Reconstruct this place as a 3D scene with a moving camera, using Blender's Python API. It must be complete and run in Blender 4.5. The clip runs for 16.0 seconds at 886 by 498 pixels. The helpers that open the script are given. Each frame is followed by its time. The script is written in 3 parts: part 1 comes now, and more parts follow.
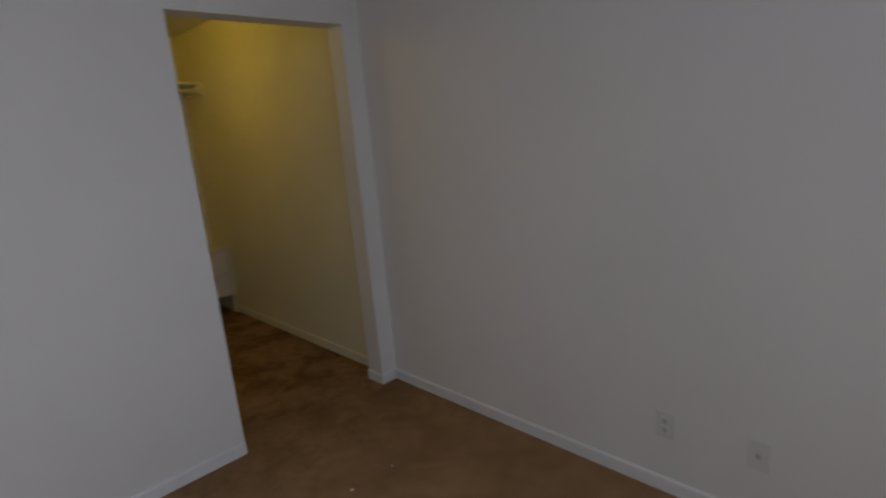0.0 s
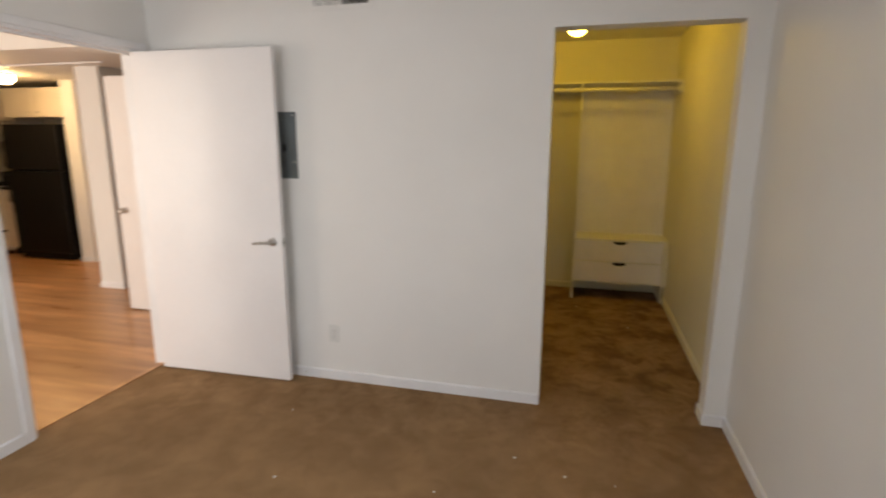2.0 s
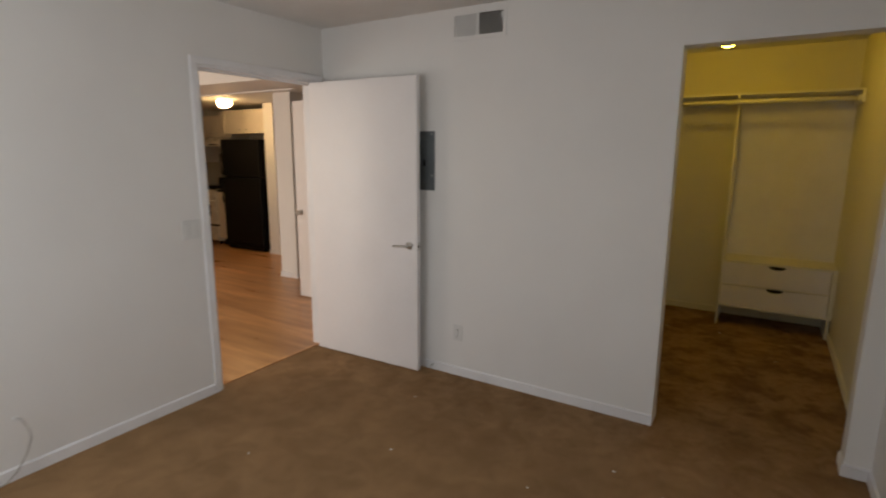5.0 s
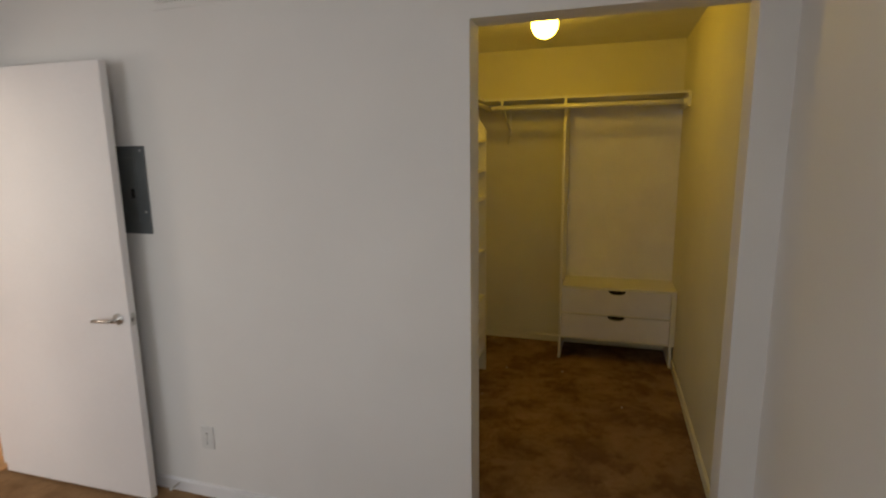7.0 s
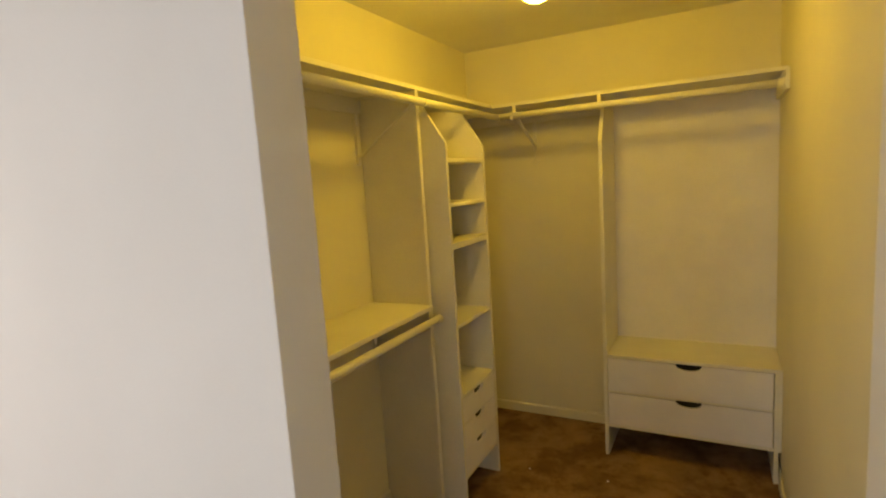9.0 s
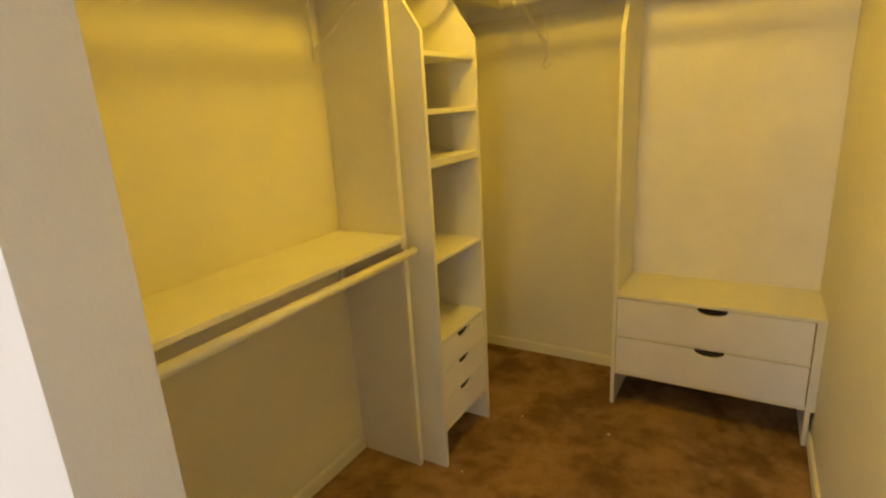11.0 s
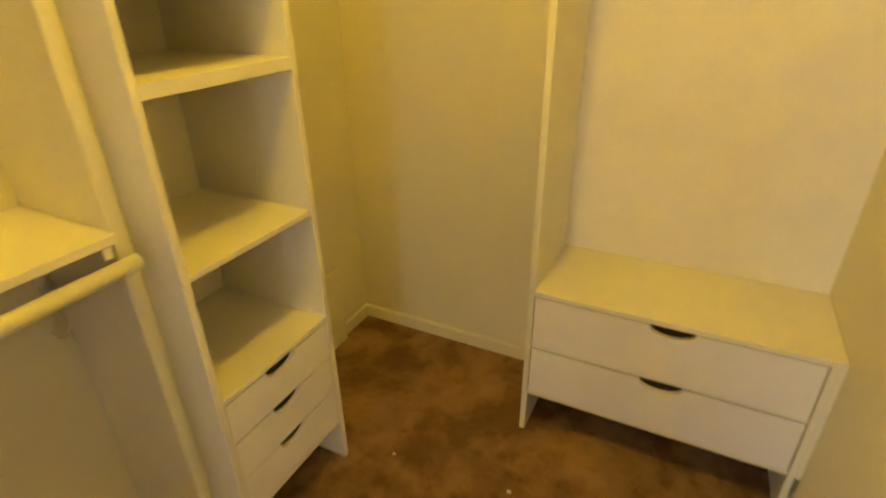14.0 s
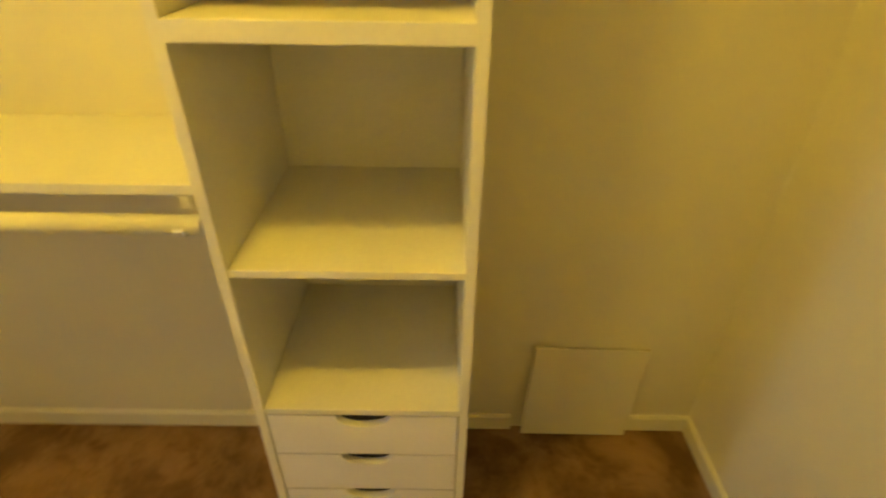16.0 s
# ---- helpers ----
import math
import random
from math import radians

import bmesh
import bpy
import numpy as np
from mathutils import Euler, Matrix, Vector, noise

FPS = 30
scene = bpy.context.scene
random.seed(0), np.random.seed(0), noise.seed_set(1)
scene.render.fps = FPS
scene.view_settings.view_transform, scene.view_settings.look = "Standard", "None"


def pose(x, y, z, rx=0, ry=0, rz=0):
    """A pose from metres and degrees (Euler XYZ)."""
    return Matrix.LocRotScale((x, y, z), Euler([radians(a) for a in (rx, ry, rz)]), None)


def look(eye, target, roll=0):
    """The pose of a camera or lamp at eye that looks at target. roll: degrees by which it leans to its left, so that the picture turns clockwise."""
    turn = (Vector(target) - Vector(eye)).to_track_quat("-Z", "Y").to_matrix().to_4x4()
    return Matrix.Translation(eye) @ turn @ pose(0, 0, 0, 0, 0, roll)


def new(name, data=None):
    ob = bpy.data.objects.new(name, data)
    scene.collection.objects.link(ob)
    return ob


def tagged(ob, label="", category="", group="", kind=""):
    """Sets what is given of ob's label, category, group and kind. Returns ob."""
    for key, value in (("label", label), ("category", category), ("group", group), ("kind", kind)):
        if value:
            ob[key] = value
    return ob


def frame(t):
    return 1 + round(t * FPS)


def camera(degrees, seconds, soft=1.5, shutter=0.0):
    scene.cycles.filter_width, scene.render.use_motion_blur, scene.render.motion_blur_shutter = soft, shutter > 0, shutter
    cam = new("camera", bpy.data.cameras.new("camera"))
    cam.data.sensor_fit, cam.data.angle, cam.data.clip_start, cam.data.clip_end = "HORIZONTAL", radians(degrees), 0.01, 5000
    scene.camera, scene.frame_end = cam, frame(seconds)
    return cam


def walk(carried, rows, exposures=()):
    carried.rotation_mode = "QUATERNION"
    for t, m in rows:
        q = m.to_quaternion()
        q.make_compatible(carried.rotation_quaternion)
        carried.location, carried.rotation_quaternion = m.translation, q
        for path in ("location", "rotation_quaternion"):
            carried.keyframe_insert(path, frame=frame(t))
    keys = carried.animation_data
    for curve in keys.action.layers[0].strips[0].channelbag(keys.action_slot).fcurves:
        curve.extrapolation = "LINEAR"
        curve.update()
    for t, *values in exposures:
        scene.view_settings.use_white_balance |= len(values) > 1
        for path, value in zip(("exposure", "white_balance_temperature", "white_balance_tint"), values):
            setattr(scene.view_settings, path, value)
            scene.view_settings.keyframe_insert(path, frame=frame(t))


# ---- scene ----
cam = camera(80.4, 16.0, soft=2.0, shutter=0.5)
PATH = [
    (0, (-0.890, -2.451, 1.525), (0.472, -1.059, 1.070), -4.8),
    (0.5, (-0.605, -2.663, 1.512), (0.296, -0.920, 1.125), -1.8),
    (1, (-0.288, -2.884, 1.563), (0.154, -0.976, 1.159), -2.0),
    (1.5, (-0.032, -2.934, 1.532), (-0.063, -0.975, 1.131), -1.2),
    (2, (0.163, -2.904, 1.527), (-0.326, -1.008, 1.120), 0.2),
    (2.5, (0.368, -3.011, 1.558), (-0.518, -1.269, 1.137), 0.9),
    (2.8, (0.420, -3.108, 1.578), (-0.632, -1.462, 1.148), 0.9),
    (3, (0.465, -3.197, 1.563), (-0.685, -1.613, 1.154), 0.6),
    (3.2, (0.483, -3.266, 1.562), (-0.746, -1.739, 1.167), 0.4),
    (5.3, (0.424, -2.919, 1.571), (-0.489, -1.174, 1.221), 0.3),
    (5.5, (0.417, -2.835, 1.535), (-0.385, -1.031, 1.213), 0.3),
    (6, (0.451, -2.599, 1.515), (-0.198, -0.728, 1.231), -0.0),
    (6.5, (0.478, -2.232, 1.550), (-0.123, -0.347, 1.259), -0.2),
    (7, (0.487, -1.869, 1.627), (-0.110, 0.008, 1.277), -0.8),
    (7.5, (0.577, -1.508, 1.634), (-0.096, 0.346, 1.303), -1.1),
    (8, (0.656, -1.169, 1.635), (-0.102, 0.659, 1.346), -1.1),
    (8.2, (0.680, -1.074, 1.618), (-0.113, 0.745, 1.373), -1.9),
    (10.3, (0.734, -0.260, 1.635), (-0.328, 1.391, 1.254), -3.3),
    (10.5, (0.723, -0.251, 1.608), (-0.323, 1.401, 1.187), -3.4),
    (11, (0.682, -0.223, 1.548), (-0.315, 1.426, 1.013), -3.4),
    (11.5, (0.687, -0.200, 1.508), (-0.284, 1.424, 0.860), -3.6),
    (12, (0.706, -0.170, 1.482), (-0.245, 1.442, 0.776), -3.8),
    (12.5, (0.711, -0.088, 1.471), (-0.166, 1.552, 0.734), -3.5),
    (13, (0.627, 0.144, 1.492), (-0.140, 1.806, 0.685), -2.2),
    (13.5, (0.621, 0.458, 1.508), (-0.125, 2.102, 0.648), -1.2),
    (14, (0.540, 0.850, 1.502), (-0.260, 2.437, 0.584), -0.8),
    (14.5, (0.497, 1.188, 1.504), (-0.456, 2.678, 0.570), -1.3),
    (15, (0.440, 1.553, 1.492), (-0.878, 2.696, 0.514), -2.6),
    (15.5, (0.414, 1.770, 1.523), (-1.215, 2.313, 0.498), 1.0),
    (16, (0.337, 1.822, 1.471), (-1.326, 1.830, 0.360), 0.9),
]
EXPOSURES = [(0, -1.4, 5700, 12), (0.5, -1.2, 6000, 11), (1, -1.0, 6400, 10), (1.5, -0.45, 6500, 10), (2, -0.25, 6500, 10), (2.8, -0.25, 6500, 10), (3.2, -0.25, 6500, 10), (5.3, -1.1, 6500, 10), (5.7, -1.15, 6500, 10), (6.0, -0.98, 6500, 10), (6.5, -0.8, 6500, 10), (7, -0.8, 6500, 10), (7.5, -0.62, 6500, 10), (8, -0.4, 6500, 10), (10.3, 0.78, 6700, 10), (11, 0.78, 6700, 10), (12.5, 1.15, 6700, 10), (14, 1.05, 6700, 10), (15, 1.05, 6500, 10), (16, 1.22, 6050, 10)]
walk(cam, [(t, look(eye, target, roll)) for t, eye, target, roll in PATH], EXPOSURES)

# ---- world and lights ----
world = bpy.data.worlds.new("sky")
scene.world = world
world.use_nodes = True
wn = world.node_tree
sky = wn.nodes.new("ShaderNodeTexSky")
sky.sky_type, sky.sun_disc, sky.sun_elevation, sky.sun_rotation = "NISHITA", False, radians(45), radians(180)
wn.links.new(sky.outputs[0], wn.nodes["Background"].inputs[0])
wn.nodes["Background"].inputs[1].default_value = 0.1


def area_lamp(name, eye, target, sx, sy, watts, colour, spread=180):
    data = bpy.data.lights.new(name, "AREA")
    data.shape, data.size, data.size_y, data.energy, data.color, data.spread = "RECTANGLE", sx, sy, watts, colour, radians(spread)
    ob = new(name, data)
    ob.matrix_world = look(eye, target)
    return ob


# daylight through the bedroom window
area_lamp("window_daylight", (-1.55, -3.71, 1.5), (-1.40, -0.71, 0.8), 1.35, 1.2, 30, (0.95, 0.96, 0.975), 170)
# added fill from an unseen side opening, brightens the left wall
area_lamp("side_fill_lamp", (1.06, -3.10, 1.5), (-1.94, -3.10, 1.0), 0.8, 1.2, 26, (0.965, 0.96, 0.95), 170)
# added warm fill from out of view for living room and kitchen
area_lamp("living_fill_lamp", (-5.4, -3.06, 1.3), (-5.4, 0, 0.8), 3.2, 1.9, 140, (1.0, 0.86, 0.72))

# ---- materials ----
MATS = {}


def material(name, base, rough=0.6, metal=0.0, vary=0.06, scale=3.0, bump=0.0, bump_scale=200.0, second=None, mix_scale=1.0, dirt=0.0, per_piece=0.0, coat=0.0, broad=0.0, warp=0.0, stretch=(1, 1, 1), spec=0.5):
    """Two scales of variation: broad cloudy tone and fine relief."""
    m = bpy.data.materials.new(name)
    m.use_nodes = True
    nt = m.node_tree
    bsdf = nt.nodes["Principled BSDF"]
    L, N = nt.links.new, nt.nodes.new
    geo = N("ShaderNodeNewGeometry")
    mp = N("ShaderNodeMapping")
    mp.inputs["Scale"].default_value = stretch
    L(geo.outputs["Position"], mp.inputs[0])
    big = N("ShaderNodeTexNoise")
    big.inputs["Scale"].default_value, big.inputs["Detail"].default_value = scale, 5
    big.inputs["Distortion"].default_value = warp
    L(mp.outputs[0], big.inputs["Vector"])
    ramp = N("ShaderNodeValToRGB")
    lo = [c * (1 - vary) for c in base]
    hi = second if second else [min(1, c * (1 + vary)) for c in base]
    ramp.color_ramp.elements[0].position, ramp.color_ramp.elements[1].position = 0.36, 0.66
    ramp.color_ramp.elements[0].color, ramp.color_ramp.elements[1].color = (*lo, 1), (*hi, 1)
    L(big.outputs[0], ramp.inputs[0])
    out = ramp.outputs[0]
    fine = N("ShaderNodeTexNoise")
    fine.inputs["Scale"].default_value, fine.inputs["Detail"].default_value = bump_scale, 3
    L(mp.outputs[0], fine.inputs["Vector"])
    if dirt:
        mx = N("ShaderNodeMix")
        mx.data_type, mx.blend_type = "RGBA", "MULTIPLY"
        mx.inputs[0].default_value = 1
        r2 = N("ShaderNodeMapRange")
        r2.inputs[1].default_value, r2.inputs[2].default_value, r2.inputs[3].default_value, r2.inputs[4].default_value = 0.3, 0.7, 1 - dirt, 1 + dirt * 0.4
        L(fine.outputs[0], r2.inputs[0])
        L(out, mx.inputs[6])
        L(r2.outputs[0], mx.inputs[7])
        out = mx.outputs[2]
    if broad:
        wide = N("ShaderNodeTexNoise")
        wide.inputs["Scale"].default_value, wide.inputs["Detail"].default_value = 1.3, 3
        L(mp.outputs[0], wide.inputs["Vector"])
        r4 = N("ShaderNodeMapRange")
        r4.inputs[1].default_value, r4.inputs[2].default_value, r4.inputs[3].default_value, r4.inputs[4].default_value = 0.35, 0.65, 1 - broad, 1 + broad
        L(wide.outputs[0], r4.inputs[0])
        m4 = N("ShaderNodeMix")
        m4.data_type, m4.blend_type = "RGBA", "MULTIPLY"
        m4.inputs[0].default_value = 1
        L(out, m4.inputs[6])
        L(r4.outputs[0], m4.inputs[7])
        out = m4.outputs[2]
    if per_piece:
        info = N("ShaderNodeObjectInfo")
        r3 = N("ShaderNodeMapRange")
        r3.inputs[3].default_value, r3.inputs[4].default_value = 1 - per_piece, 1 + per_piece
        L(info.outputs["Random"], r3.inputs[0])
        m3 = N("ShaderNodeMix")
        m3.data_type, m3.blend_type = "RGBA", "MULTIPLY"
        m3.inputs[0].default_value = 1
        L(out, m3.inputs[6])
        L(r3.outputs[0], m3.inputs[7])
        out = m3.outputs[2]
    L(out, bsdf.inputs["Base Color"])
    rr = N("ShaderNodeMapRange")
    rr.inputs[3].default_value, rr.inputs[4].default_value = max(0.02, rough - 0.08), min(1, rough + 0.08)
    L(big.outputs[0], rr.inputs[0])
    L(rr.outputs[0], bsdf.inputs["Roughness"])
    bsdf.inputs["Metallic"].default_value = metal
    bsdf.inputs["Specular IOR Level"].default_value = spec
    bsdf.inputs["Coat Weight"].default_value = coat
    if bump:
        b = N("ShaderNodeBump")
        b.inputs["Strength"].default_value, b.inputs["Distance"].default_value = bump, 0.004
        L(fine.outputs[0], b.inputs["Height"])
        L(b.outputs[0], bsdf.inputs["Normal"])
    MATS[name] = m
    return m


def glow(name, colour, strength):
    m = bpy.data.materials.new(name)
    m.use_nodes = True
    b = m.node_tree.nodes["Principled BSDF"]
    b.inputs["Base Color"].default_value = (0.85, 0.83, 0.78, 1)
    b.inputs["Emission Color"].default_value = (*colour, 1)
    b.inputs["Emission Strength"].default_value = strength
    return m


WALL = material("wall_paint", (0.78, 0.77, 0.75), 0.62, vary=0.02, scale=1.7, bump=0.12, bump_scale=160, dirt=0.012)
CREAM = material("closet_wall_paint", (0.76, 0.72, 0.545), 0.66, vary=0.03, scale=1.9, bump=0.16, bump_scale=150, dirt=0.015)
TRIM = material("trim_paint", (0.80, 0.80, 0.81), 0.4, vary=0.03, scale=5, bump=0.05, bump_scale=90, dirt=0.02)
CEIL = material("ceiling_texture", (0.76, 0.75, 0.73), 0.85, vary=0.03, scale=3, bump=0.9, bump_scale=95, dirt=0.05)
DOOR = material("door_paint", (0.82, 0.80, 0.80), 0.36, vary=0.02, scale=2.5, bump=0.04, bump_scale=60, dirt=0.012)
SHELF = material("shelf_paint", (0.80, 0.775, 0.665), 0.42, vary=0.035, scale=4, bump=0.10, bump_scale=120, dirt=0.03)
DRAWER = material("drawer_paint", (0.82, 0.80, 0.80), 0.40, vary=0.03, scale=5, bump=0.08, bump_scale=110, dirt=0.02)
CARPET = material("carpet", (0.375, 0.228, 0.112), 0.97, vary=0.10, scale=6.5, warp=0.45, broad=0.07, second=(0.425, 0.262, 0.132), bump=1.0, bump_scale=380, dirt=0.32, spec=0.1)
LAMINATE = material("laminate", (0.46, 0.22, 0.085), 0.3, vary=0.13, scale=5, second=(0.60, 0.32, 0.14), bump=0.05, bump_scale=160, dirt=0.12, per_piece=0.13, stretch=(0.25, 2.4, 1))


def soil_and_dim_carpet(m):
    """Ragged dark soil marks, stronger in the closet, where they also paint in dimmer light."""
    nt = m.node_tree
    L, N = nt.links.new, nt.nodes.new
    bsdf = nt.nodes["Principled BSDF"]
    base = bsdf.inputs["Base Color"].links[0].from_socket
    geo = N("ShaderNodeNewGeometry")
    xyz = N("ShaderNodeSeparateXYZ")
    L(geo.outputs["Position"], xyz.inputs[0])
    # ramp along y: soil strength plus painted dimness of the closet floor
    soil_dim = N("ShaderNodeMapRange")
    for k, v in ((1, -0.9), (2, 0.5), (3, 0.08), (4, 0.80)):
        soil_dim.inputs[k].default_value = v
    L(xyz.outputs[1], soil_dim.inputs[0])
    amount = None
    for size, lo, hi, warp in ((3.4, 0.38, 0.66, 0.35), (15.0, 0.46, 0.70, 0.25)):
        n = N("ShaderNodeTexNoise")
        n.inputs["Scale"].default_value, n.inputs["Detail"].default_value = size, 7
        n.inputs["Roughness"].default_value, n.inputs["Distortion"].default_value = 0.62, warp
        L(geo.outputs["Position"], n.inputs["Vector"])
        r = N("ShaderNodeMapRange")
        r.interpolation_type = "SMOOTHSTEP"
        r.inputs[1].default_value, r.inputs[2].default_value = lo, hi
        L(n.outputs[0], r.inputs[0])
        if amount is None:
            amount = r.outputs[0]
        else:
            top = N("ShaderNodeMath")
            top.operation = "MULTIPLY_ADD"
            top.inputs[1].default_value = 0.45
            L(r.outputs[0], top.inputs[0])
            L(amount, top.inputs[2])
            top.use_clamp = True
            amount = top.outputs[0]
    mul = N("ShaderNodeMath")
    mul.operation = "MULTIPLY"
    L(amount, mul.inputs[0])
    L(soil_dim.outputs[0], mul.inputs[1])
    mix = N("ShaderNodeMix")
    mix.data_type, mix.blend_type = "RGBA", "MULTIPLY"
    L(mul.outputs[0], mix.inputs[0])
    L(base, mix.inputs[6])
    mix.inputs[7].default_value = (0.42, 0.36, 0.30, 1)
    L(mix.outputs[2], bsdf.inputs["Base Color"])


soil_and_dim_carpet(CARPET)
STEEL = material("brushed_nickel", (0.55, 0.54, 0.52), 0.28, 1.0, vary=0.05, scale=30)
PANELGREY = material("panel_grey", (0.125, 0.14, 0.145), 0.42, 0.3, vary=0.10, scale=6, bump=0.06, bump_scale=150, dirt=0.06)
# near-black: plank joints, and painted shade in holes, gaps and drawer boxes
DARK = material("shade_and_joint_black", (0.012, 0.011, 0.010), 0.8)
BLACK = material("black_enamel", (0.006, 0.006, 0.0065), 0.38, vary=0.1, scale=4, bump=0.1, bump_scale=200, spec=0.25)
APPL = material("white_enamel", (0.76, 0.74, 0.69), 0.28, vary=0.02, scale=4)
CAB = material("cabinet_paint", (0.74, 0.68, 0.60), 0.45, vary=0.03, scale=5, bump=0.04, bump_scale=90)
PLASTIC = material("white_plastic", (0.70, 0.70, 0.68), 0.35, vary=0.02, scale=9)
CABLE = material("white_cable", (0.42, 0.40, 0.37), 0.5, vary=0.05, scale=12)
TILE = material("backsplash", (0.55, 0.52, 0.48), 0.35, vary=0.06, scale=7)
LINT = material("lint", (0.75, 0.72, 0.66), 0.9)
BULB = glow("warm_globe", (1.0, 0.625, 0.045), 65.0)
KBULB = glow("warm_dome", (1.0, 0.62, 0.25), 120.0)


# ---- mesh helpers ----
def box(bm, x0, x1, y0, y1, z0, z1, bevel=0.0):
    made = bmesh.ops.create_cube(bm, size=1, matrix=Matrix.LocRotScale(((x0 + x1) / 2, (y0 + y1) / 2, (z0 + z1) / 2), None, (x1 - x0, y1 - y0, z1 - z0)))
    if bevel:
        edges = list({e for v in made["verts"] for e in v.link_edges})
        bmesh.ops.bevel(bm, geom=edges, offset=bevel, segments=2, affect="EDGES", profile=0.6)
    return bm


def boxes(*items, bevel=0.0):
    bm = bmesh.new()
    for it in items:
        box(bm, *it, bevel=bevel)
    return bm


def tube(bm, points, r, n=10):
    """A round bar through points."""
    pts = [Vector(p) for p in points]
    rings = []
    for i, p in enumerate(pts):
        d = (pts[min(i + 1, len(pts) - 1)] - pts[max(i - 1, 0)]).normalized()
        q = d.to_track_quat("Z", "Y")
        rings.append([bm.verts.new(p + q @ Vector((r * math.cos(2 * math.pi * k / n), r * math.sin(2 * math.pi * k / n), 0))) for k in range(n)])
    for a, b in zip(rings, rings[1:]):
        for k in range(n):
            bm.faces.new((a[k], a[(k + 1) % n], b[(k + 1) % n], b[k])).smooth = True
    bm.faces.new(rings[0][::-1]), bm.faces.new(rings[-1])
    return bm


def strip(bm, a, b, w, t, wide):
    """A flat bar from a to b: w along the direction wide, t across."""
    a, b, wide = Vector(a), Vector(b), Vector(wide).normalized()
    d = (b - a).normalized()
    up = d.cross(wide).normalized()
    m = Matrix((wide, up, d)).transposed().to_4x4()
    m.translation = (a + b) / 2
    bmesh.ops.create_cube(bm, size=1, matrix=m @ Matrix.Diagonal((w, t, (b - a).length, 1)))
    return bm


def prism(bm, outline, axis, c0, c1):
    """Outline of 2D points pushed from c0 to c1 along an axis."""
    def put(u, v, c):
        return {"x": (c, u, v), "y": (u, c, v), "z": (u, v, c)}[axis]
    a = [bm.verts.new(put(u, v, c0)) for u, v in outline]
    b = [bm.verts.new(put(u, v, c1)) for u, v in outline]
    n = len(outline)
    bm.faces.new(a), bm.faces.new(b[::-1])
    for i in range(n):
        bm.faces.new((a[i], b[i], b[(i + 1) % n], a[(i + 1) % n]))
    bmesh.ops.recalc_face_normals(bm, faces=bm.faces[:])
    return bm


def lathe(bm, centre, profile, n=32, axis="z"):
    """A turned shape from (radius, height) pairs."""
    c = Vector(centre)
    rings = []
    for r, h in profile:
        ring = []
        for k in range(n):
            u, v = r * math.cos(2 * math.pi * k / n), r * math.sin(2 * math.pi * k / n)
            ring.append(bm.verts.new(c + Vector({"z": (u, v, h), "y": (u, h, v), "x": (h, u, v)}[axis])))
        rings.append(ring)
    for a, b in zip(rings, rings[1:]):
        for k in range(n):
            bm.faces.new((a[k], a[(k + 1) % n], b[(k + 1) % n], b[k])).smooth = True
    bm.faces.new(rings[0]), bm.faces.new(rings[-1])
    bmesh.ops.recalc_face_normals(bm, faces=bm.faces[:])
    return bm


def mesh(name, bm, mat):
    data = bpy.data.meshes.new(name)
    bm.to_mesh(data)
    bm.free()
    data.materials.append(mat)
    return new(name, data)


def part(name, bm, mat, parent, label=""):
    ob = mesh(name, bm, mat)
    ob.parent = parent
    ob.matrix_parent_inverse = parent.matrix_world.inverted()
    return tagged(ob, label)


def thing(name, place, label, category, group=""):
    ob = new(name)
    ob.empty_display_size = 0.1
    ob.location = place
    bpy.context.view_layer.update()
    return tagged(ob, label, category, group)


def structure(name, bm, mat, label, category):
    return tagged(mesh(name, bm, mat), label, category, kind="structure")


# ---- the rooms ----
XR, XL, YB = 1.0, -2.50, -3.65          # bedroom: right wall, left wall, window wall
CX, CY = -0.80, 2.65                    # closet: left wall, back wall
H, OW, OH, TH = 2.44, 0.892, 2.095, 0.13  # ceiling, closet opening, wall thickness
HC, HW = 2.475, 2.56                    # closet ceiling, wall tops
WX0, WX1 = -2.25, -0.85                # bedroom window
D0, D1, DH = -1.05, -0.070, 2.06         # bedroom doorway in the left wall

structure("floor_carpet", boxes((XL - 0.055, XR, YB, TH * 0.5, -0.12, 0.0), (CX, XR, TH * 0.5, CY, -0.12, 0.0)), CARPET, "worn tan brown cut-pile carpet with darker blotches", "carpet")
structure("wall_closet_front", boxes((XL, 0, 0, TH, 0, HW), (0, OW, 0, TH, OH, HW), (OW, XR, 0, TH, 0, HW)), WALL, "smooth white painted wall with an uncased closet opening", "wall")
# the opening near the window wall is added for the side fill
structure("wall_right", boxes((XR, XR + TH, -2.50, TH, 0, HW), (XR, XR + TH, YB - TH, -3.60, 0, HW), (XR, XR + TH, -3.60, -2.50, 0, 0.85), (XR, XR + TH, -3.60, -2.50, 2.15, HW)), WALL, "plain white painted bedroom wall with an added unseen side window", "wall")
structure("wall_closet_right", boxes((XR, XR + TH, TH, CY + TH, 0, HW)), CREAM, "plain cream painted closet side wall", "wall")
structure("wall_left", boxes((XL - TH, XL, YB - TH, D0, 0, HW), (XL - TH, XL, D0, D1, DH, HW), (XL - TH, XL, D1, 3.05, 0, HW)), WALL, "white painted wall with a doorway to the living room", "wall")
structure("wall_window", boxes((XL, WX0, YB - TH, YB, 0, HW), (WX1, XR, YB - TH, YB, 0, HW), (WX0, WX1, YB - TH, YB, 0, 0.85), (WX0, WX1, YB - TH, YB, 2.15, HW)), WALL, "white painted wall with a wide window opening", "wall")
